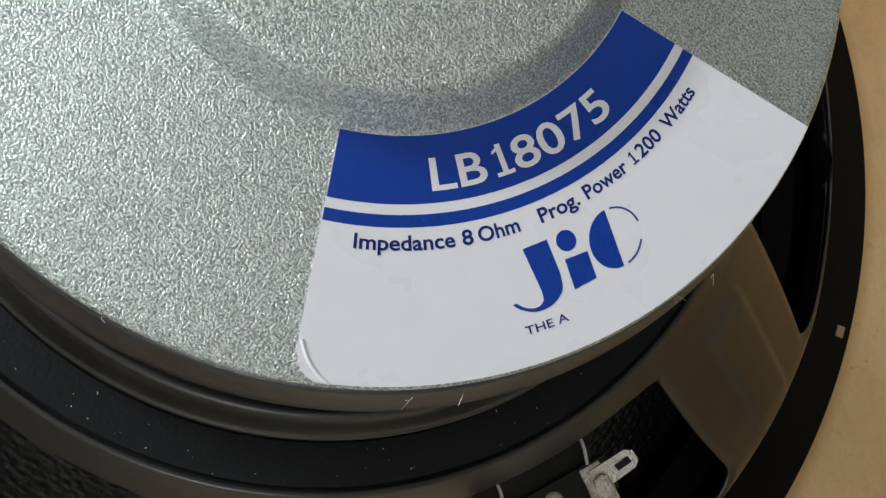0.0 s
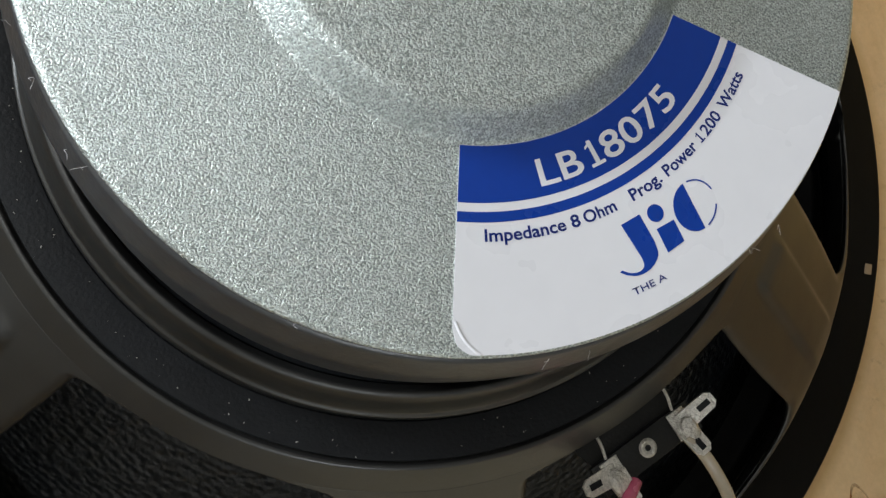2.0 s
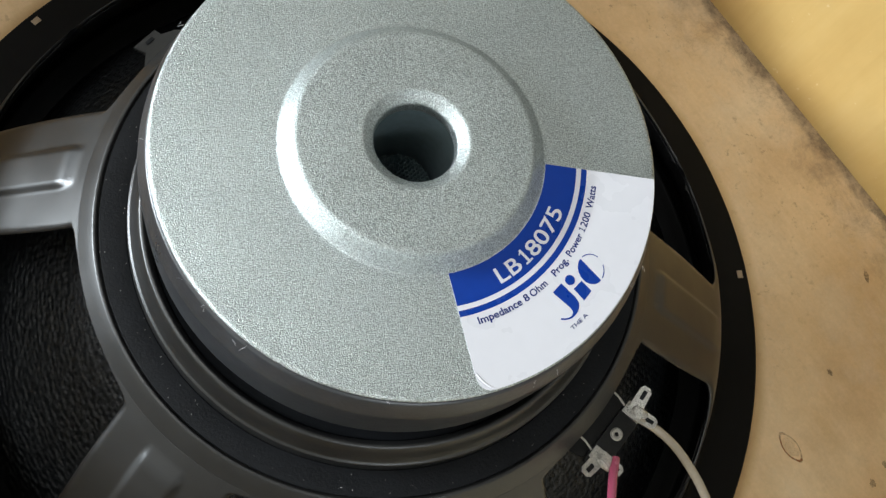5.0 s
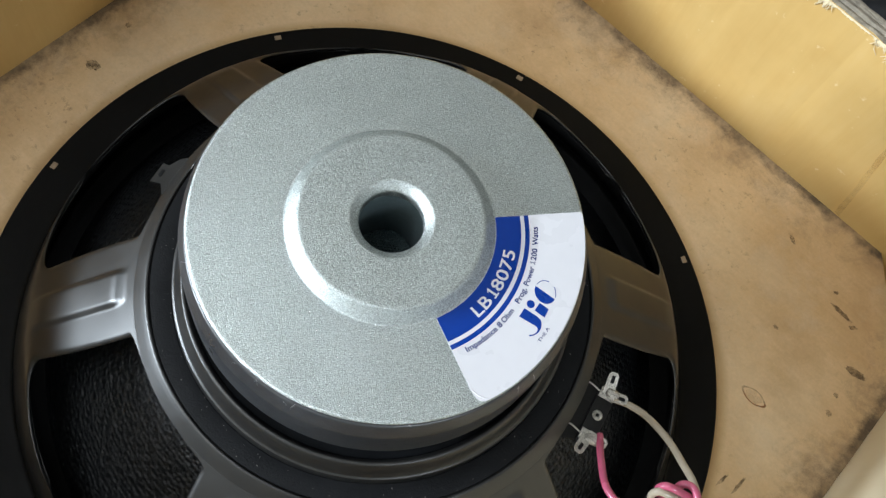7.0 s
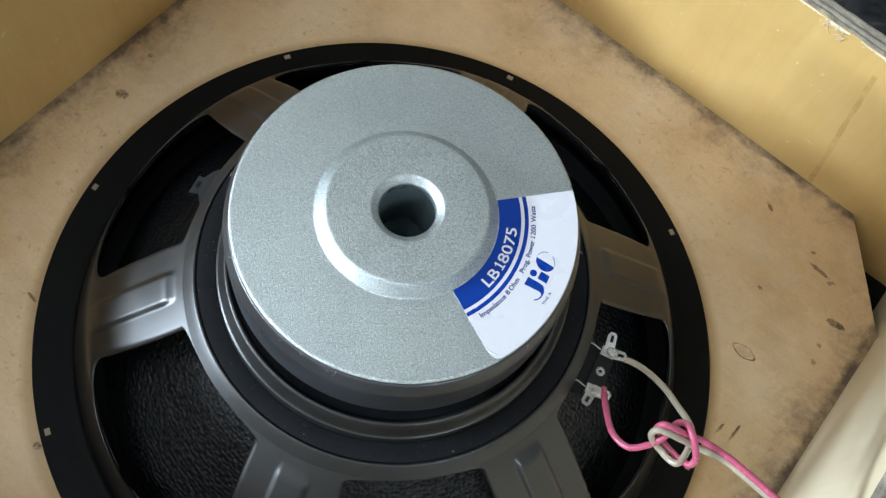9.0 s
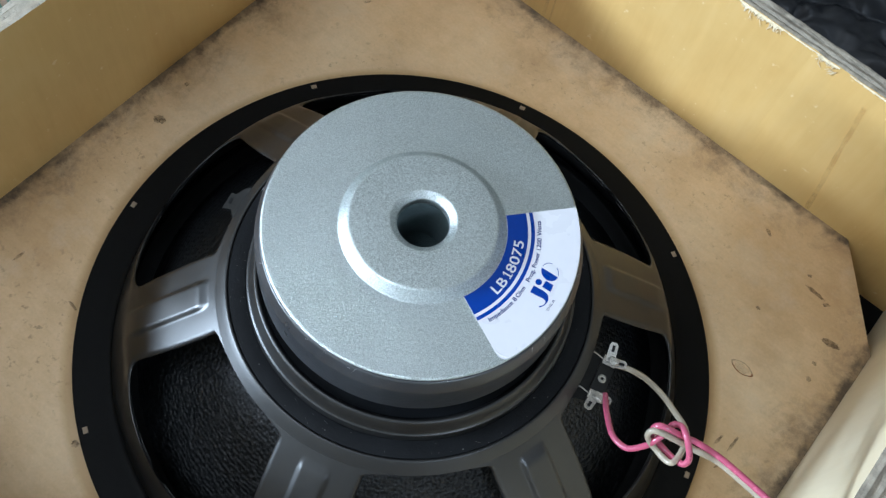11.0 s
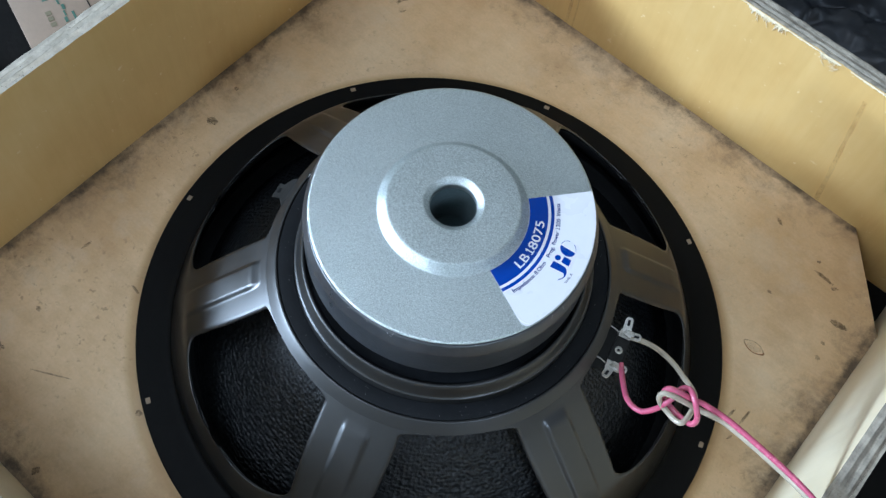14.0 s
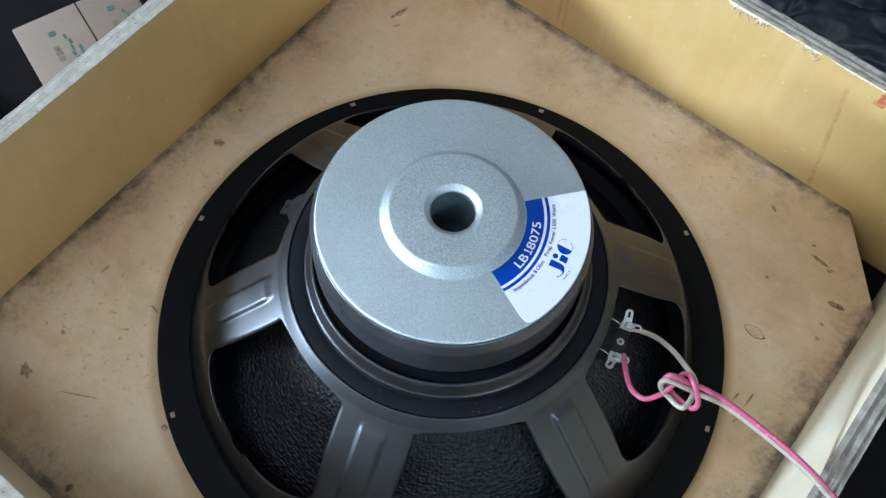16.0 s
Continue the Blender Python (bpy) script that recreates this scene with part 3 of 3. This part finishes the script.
part("spider", lathe([(0.1120, 0.1120)] + [(0.1120 - 0.004 * i, 0.108 + 0.002 * (i % 2)) for i in range(12)], 120), GASKET, driver)

# small pierced tab on the deck, and the terminal strip opposite
m = pose(0, 0, 0, 0, 0, 158.0)
bm = sheet([(0.1195, -0.014), (0.1250, -0.009), (0.1278, -0.0028), (0.1312, -0.0024), (0.1312, 0.0100), (0.1258, 0.0085), (0.1195, 0.016)], 0.1080, 0.1098, m=m)
tab = part("solder_tab", bm, PAINT, driver, smooth=False)
part("tab_hole", block((0.0016, 0.0042, 0.0004), (0.1288, 0.0030, 0.1099), m=m), GASKET, tab)
m = pose(0, 0, 0, 0, 0, -23.4)
part("terminal_bracket", sheet([(0.1195, -0.019), (0.1300, -0.016), (0.1330, -0.012), (0.1330, 0.010), (0.1300, 0.014), (0.1195, 0.017)], 0.1020, 0.1036, m=m), BLACK, driver, smooth=False)
strip = part("terminal_strip", block((0.0095, 0.036, 0.0026), (0.1335, 0.0, 0.1055), 0.0004, m=m), BLACK, driver, "black terminal strip with a rivet")
rivet = lathe(rounded([(0.0008, 0.1062), (0.0010, 0.1072), (0.0022, 0.1076), (0.0030, 0.1066)], 0.0004), 24)
bmesh.ops.translate(rivet, verts=rivet.verts, vec=m @ Vector((0.1335, 0, 0)))
part("rivet", rivet, TIN, strip)


def lug(sign):
    """A forked tinned solder lug."""
    bm = bmesh.new()
    base = m @ pose(0.1335, 0.0125 * sign, 0.1068)
    block((0.0085, 0.0060, 0.0007), (0, 0, 0.0004), 0.0002, bm, base)
    for turn, length in ((100 * sign, 0.0122), (4 * sign, 0.0108)):
        leg = base @ pose(0, 0, 0.0005, 0, 0, turn) @ pose(0, 0, 0, 0, -16, 0)
        outline = [(0.0, -0.0031), (length - 0.0016, -0.0027), (length, -0.0014), (length, 0.0014), (length - 0.0016, 0.0027), (0.0, 0.0031)]
        sheet(outline, 0.0, 0.0008, bm, leg)
    blob = bmesh.ops.create_icosphere(bm, subdivisions=2, radius=0.0032, matrix=base @ pose(0.003, 0.001 * sign, 0.0015) @ Matrix.Diagonal((1.5, 0.9, 0.7, 1)))
    for v in blob["verts"]:
        v.co += 0.0006 * noise.noise_vector(v.co * 500)
    ob = part("solder_lug", bm, TIN, strip, "tinned solder lug with a blob of solder")
    for turn, length in ((100 * sign, 0.0122), (4 * sign, 0.0108)):
        leg = base @ pose(0, 0, 0.0005, 0, 0, turn) @ pose(0, 0, 0, 0, -16, 0)
        part("lug_hole", block((0.0042, 0.0018, 0.0002), (length * 0.68, 0, 0.00092), m=leg), GASKET, strip)
    return ob


lug(1), lug(-1)
for y in (0.0125, -0.0125):
    part("lead_wire", tube(spline([m @ Vector(q) for q in ((0.1290, y, 0.1066), (0.1240, y + 0.001, 0.1072), (0.1190, y + 0.001, 0.1068))], 4), 0.0005, 6), TIN, driver)

# ---- printed label on the back plate ----
Z_LAB = 0.1904
A0, A1 = -59.1, 13.1
bm = sector(0.0477, 0.0893, A0, A1, Z_LAB, Z_LAB + 0.00012, 160)
for v in bm.verts:
    r, a = math.hypot(v.co.x, v.co.y), math.degrees(math.atan2(v.co.y, v.co.x))
    q = 1 - radians(a - A0) * r / 0.0048
    if r > 0.08 and q > 0:
        k = (r - 0.0055 * (1 - math.sqrt(max(0.0, 1 - q * q)))) / r
        v.co.x, v.co.y = v.co.x * k, v.co.y * k
label = part("label", bm, WHITE, driver, "white and blue printed maker's label", smooth=False)
part("blue_band", sector(0.0478, 0.0594, A0 + 0.05, A1 - 0.05, Z_LAB + 0.00013, Z_LAB + 0.00016, 80), BLUE, label, smooth=False)
part("blue_line", sector(0.0612, 0.0633, A0 + 0.05, A1 - 0.05, Z_LAB + 0.00013, Z_LAB + 0.00016, 80), BLUE, label, smooth=False)
Z_INK = Z_LAB + 0.00018


def arc_text(words, r_base, cap, a0, a1, material, bold, z=Z_INK):
    """Words bent along a circle round the axis, their feet outwards, from angle a0 to a1."""
    curve = bpy.data.curves.new("words", "FONT")
    curve.body, curve.size, curve.offset, curve.resolution_u = words, 1.0, bold, 4
    flat = new("words", curve)
    bpy.context.view_layer.update()
    mesh = bpy.data.meshes.new_from_object(flat.evaluated_get(bpy.context.evaluated_depsgraph_get()))
    bpy.data.objects.remove(flat)
    bm = bmesh.new()
    bm.from_mesh(mesh)
    bpy.data.meshes.remove(mesh)
    bmesh.ops.subdivide_edges(bm, edges=[e for e in bm.edges if e.calc_length() > 0.25], cuts=3)
    x0, x1 = min(v.co.x for v in bm.verts), max(v.co.x for v in bm.verts)
    for v in bm.verts:
        a = radians(a0 + (a1 - a0) * (v.co.x - x0) / (x1 - x0))
        r = r_base - cap * v.co.y / 0.729
        v.co = (r * math.cos(a), r * math.sin(a), z)
    return part("lettering", bm, material, label, smooth=False)


def numeral_one(r_base, cap, a, thick, material):
    """The figure 1: stem, flag and foot, bent along the same circle."""
    bm = bmesh.new()
    t = thick
    for shape in (((-t, 0), (t, 0), (t, 1), (-t, 1)), ((-t, 1), (-t, 0.8), (-0.27, 0.72), (-0.27, 0.82), (-0.1, 0.9)), ((-0.30, 0), (-t, 0), (-t, 0.13), (-0.30, 0.13)), ((t, 0), (0.30, 0), (0.30, 0.13), (t, 0.13))):
        verts = []
        for x, y in shape:
            turn, r = radians(a) + x * cap / r_base, r_base - y * cap
            verts.append(bm.verts.new((r * math.cos(turn), r * math.sin(turn), Z_INK)))
        bm.faces.new(verts)
    bmesh.ops.remove_doubles(bm, verts=bm.verts, dist=1e-7)
    return part("lettering", bm, material, label, smooth=False)


for words, a0, a1 in (("LB", -41.7, -31.4), ("8075", -25.9, -4.6)):
    arc_text(words, 0.0573, 0.0058, a0, a1, LETTER, 0.014)
numeral_one(0.0573, 0.0056, -28.1, 0.095, LETTER)
for words, a0, a1 in (("Impedance", -54.1, -39.3), ("8", -38.2, -36.5), ("Ohm", -35.7, -29.2)):
    arc_text(words, 0.0671, 0.0026, a0, a1, NAVY, 0.02)
for words, a0, a1 in (("Prog.", -25.8, -18.9), ("Power", -17.6, -9.3), ("200", -6.5, -1.5), ("Watts", -0.1, 7.9)):
    arc_text(words, 0.0671, 0.0026, a0, a1, NAVY, 0.02)
numeral_one(0.0671, 0.0024, -7.6, 0.08, NAVY)
arc_text("THE A", 0.0842, 0.0015, -32.8, -27.3, NAVY, 0.006)

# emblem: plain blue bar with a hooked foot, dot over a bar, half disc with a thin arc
EMBLEM = pose(0.0745 * math.cos(radians(-21.5)), 0.0745 * math.sin(radians(-21.5)), Z_INK, 0, 0, 68.5)
MM = 0.001


def mark(outline):
    bm = bmesh.new()
    bm.faces.new([bm.verts.new(EMBLEM @ Vector((x * MM, y * MM, 0))) for x, y in outline])
    bmesh.ops.triangulate(bm, faces=bm.faces)
    return part("emblem_shape", bm, BLUE, label, smooth=False)


foot = spline([(-6.2, -1.6, 0), (-7.2, -4.2, 0), (-9.9, -5.6, 0), (-13.0, -5.4, 0), (-15.2, -4.0, 0), (-16.3, -2.6, 0)], 6)
heel = spline([(-15.7, -2.5, 0), (-14.4, -4.0, 0), (-12.6, -4.8, 0), (-11.1, -4.3, 0), (-10.6, -2.8, 0)], 6)
mark([(-10.3, 5.1), (-5.6, 4.7)] + [(q.x, q.y) for q in foot] + [(q.x, q.y) for q in heel])
mark([(-2.5 + 1.85 * math.cos(i * math.pi / 12), 3.0 + 1.85 * math.sin(i * math.pi / 12)) for i in range(24)])
mark([(-4.3, 0.2), (0.1, -0.3), (-0.6, -5.1), (-5.1, -5.1)])
half = [(5.7 + 4.9 * math.cos(a) + 0.7 * math.sin(a), -0.45 + 5.1 * math.sin(a)) for a in [math.pi * (0.5 + i / 20) for i in range(21)]]
mark(half)
for lo, hi in ((8, 82), (-82, -28)):
    arc = [radians(lo + (hi - lo) * i / 14) for i in range(15)]
    mark([(5.9 + 5.4 * math.cos(a) + 0.7 * math.sin(a), -0.45 + 5.15 * math.sin(a)) for a in arc]
         + [(5.9 + 5.05 * math.cos(a) + 0.7 * math.sin(a), -0.45 + 4.85 * math.sin(a)) for a in reversed(arc)])

# crease across the label's corner
pts = [Vector((r * math.cos(radians(a)), r * math.sin(radians(a)), Z_LAB - 0.00005)) for r, a in ((0.0829, -58.7), (0.0848, -58.1), (0.0868, -57.2), (0.0884, -56.1), (0.0891, -55.4))]
part("crease", tube(spline(pts, 5), 0.00042, 8), WHITE, label)

# ---- speaker cable: two insulated wires, knotted once ----
cable = thing("speaker_cable", "knotted pink and clear twin speaker cable", "cable", at=pose(0.15, -0.1, 0.14))
base = cable.matrix_world.translation.copy()


def wire(points, material, name, radius=0.0019):
    pts = [q - base for q in spline(points, 10)]
    return part(name, tube(pts, radius, 12), material, cable)


wire([(0.1238, -0.0633, 0.108), (0.1229, -0.0766, 0.114), (0.1247, -0.0915, 0.119), (0.1315, -0.1003, 0.125), (0.1394, -0.1008, 0.1360), (0.1416, -0.1002, 0.1440), (0.1450, -0.0979, 0.1475), (0.1484, -0.0939, 0.1485), (0.1521, -0.0911, 0.1495), (0.1554, -0.0929, 0.1530), (0.1573, -0.0991, 0.1545), (0.1591, -0.1057, 0.1520), (0.1601, -0.1101, 0.1480), (0.1581, -0.1119, 0.1440), (0.1544, -0.1085, 0.1400), (0.1507, -0.1037, 0.1375), (0.1463, -0.0988, 0.1375), (0.1418, -0.0961, 0.1430), (0.1399, -0.0943, 0.1500), (0.1421, -0.0938, 0.1545), (0.1471, -0.0952, 0.1545), (0.1541, -0.0969, 0.1510), (0.1599, -0.0980, 0.1480), (0.1666, -0.1001, 0.1470), (0.1803, -0.1091, 0.148), (0.1993, -0.1262, 0.150), (0.2140, -0.1414, 0.153), (0.2251, -0.1547, 0.155), (0.2330, -0.1646, 0.154), (0.2395, -0.1719, 0.151), (0.2614, -0.1769, 0.110)], PINK, "pink_wire")
wire([(0.1307, -0.0438, 0.108), (0.1392, -0.0463, 0.109), (0.1475, -0.0530, 0.114), (0.1551, -0.0650, 0.122), (0.1599, -0.0782, 0.1300), (0.1624, -0.0862, 0.1350), (0.1628, -0.0938, 0.1390), (0.1601, -0.1013, 0.1405), (0.1561, -0.1076, 0.1420), (0.1520, -0.1112, 0.1425), (0.1485, -0.1087, 0.1400), (0.1444, -0.1035, 0.1390), (0.1399, -0.1000, 0.1420), (0.1372, -0.0975, 0.1480), (0.1391, -0.0963, 0.1525), (0.1445, -0.0976, 0.1525), (0.1508, -0.0993, 0.1500), (0.1576, -0.1011, 0.1470), (0.1635, -0.1030, 0.1450), (0.1713, -0.1062, 0.145), (0.1808, -0.1113, 0.145), (0.1996, -0.1286, 0.148), (0.2137, -0.1434, 0.151), (0.2239, -0.1562, 0.154), (0.2315, -0.1662, 0.154), (0.2382, -0.1734, 0.150), (0.2596, -0.1787, 0.110)], CLEAR, "clear_wire")

# ---- things beyond the box ----
carton = thing("carton", "small brown cardboard carton with green printing", "carton", at=pose(-0.331, 0.267, -0.05, 0, 0, -56))
part("body", block((0.13, 0.118, 0.050), (0, 0, 0.025), 0.0012), CARDBOARD, carton)
for y in (-0.028, 0.032):
    part("printed_bar", block((0.006, 0.006, 0.0003), (-0.040, y - 0.001, 0.0502)), GREEN, carton, smooth=False)
    for k in range(5):
        part("printed_bar", block((0.006, 0.0018 + 0.001 * (k % 2), 0.0003), (-0.031 + 0.0075 * k, y + 0.008 + 0.0012 * ((k * 2) % 3), 0.0502)), GREEN, carton, smooth=False)
    for k in range(3):
        part("printed_bar", block((0.005, 0.005, 0.0003), (-0.022 + 0.007 * k, y - 0.004, 0.0502)), OLIVE, carton, smooth=False)
    part("printed_bar", block((0.014, 0.0022, 0.0003), (-0.008, y + 0.016, 0.0502)), GREEN, carton, smooth=False)
part("lid_joint", block((0.130, 0.0010, 0.0003), (0, 0.004, 0.0502)), GASKET, carton, smooth=False)

heap = bmesh.new()
bmesh.ops.create_grid(heap, x_segments=150, y_segments=150, size=0.5)
for v in heap.verts:
    x, y = v.co.x, v.co.y
    edge = max(0.0, 1 - (abs(2 * x) ** 3 + abs(2 * y) ** 3))
    fold = math.sqrt(abs(noise.noise((x * 5, y * 6, 1.0))) + 0.003) + 0.35 * abs(noise.noise((x * 11, y * 13, 7.0))) + 0.05 * noise.noise((x * 40, y * 40, 3.0))
    v.co = (x * 0.42, y * 0.30, edge ** 0.5 * (0.05 + 0.05 * fold))
sack = tagged(part("plastic_sack", heap, BAG, smooth=False), "crumpled glossy black plastic sack on the floor", "plastic sack")
sack.data.shade_smooth()
sack.matrix_world = pose(0.46, 0.36, -0.051, 0, 0, -32)


# black loudspeaker lying on the floor beside the carton
other = thing("spare_loudspeaker", "black loudspeaker lying on the dark floor beside a carton", "loudspeaker", at=pose(-0.50, 0.16, -0.05))
part("frame", lathe(rounded([(0.030, 0.050), (0.045, 0.050), (0.060, 0.036), (0.080, 0.012), (0.092, 0.010), (0.096, 0.006), (0.096, 0.0)], 0.002), 96), FLANGE_PAINT, other)
part("magnet", lathe(rounded([(0.001, 0.078), (0.036, 0.078), (0.040, 0.074), (0.040, 0.050), (0.020, 0.049)], 0.002), 72), BLACK, other)

# stray lint caught along the edge of the magnet
bm = bmesh.new()
rng = random.Random(9)
for a in (-128, -121, -112, -109, -78, -47, -41, -14, -9, 171, 200):
    r = 0.0905 + rng.uniform(0, 0.002)
    c = Vector((r * math.cos(radians(a)), r * math.sin(radians(a)), 0.1885))
    pts = [c + Vector((rng.uniform(-1, 1), rng.uniform(-1, 1), rng.uniform(-0.2, 0.8))) * 0.0006 * k for k in range(4)]
    tube(spline(pts, 4), 0.00004, 5, bm)
lint = tagged(part("lint", bm, LETTER), "pale stray lint on the dark magnet edge", "lint", kind="stuff")

# fine dust lying on the black gasket and the spokes
bm = bmesh.new()
rng = random.Random(21)
for k in range(150):
    a = radians(rng.uniform(0, 360))
    r, size = rng.uniform(0.1037, 0.1136), rng.uniform(0.00008, 0.00022)
    bmesh.ops.create_icosphere(bm, subdivisions=1, radius=size, matrix=pose(r * math.cos(a), r * math.sin(a), 0.1159 + size * 0.4, 0, 0, k * 31) @ Matrix.Diagonal((rng.uniform(0.7, 2.0), 0.8, 0.6, 1)))
tagged(part("dust", bm, TIN), "fine pale dust on the black gasket ring", "dust", kind="stuff")
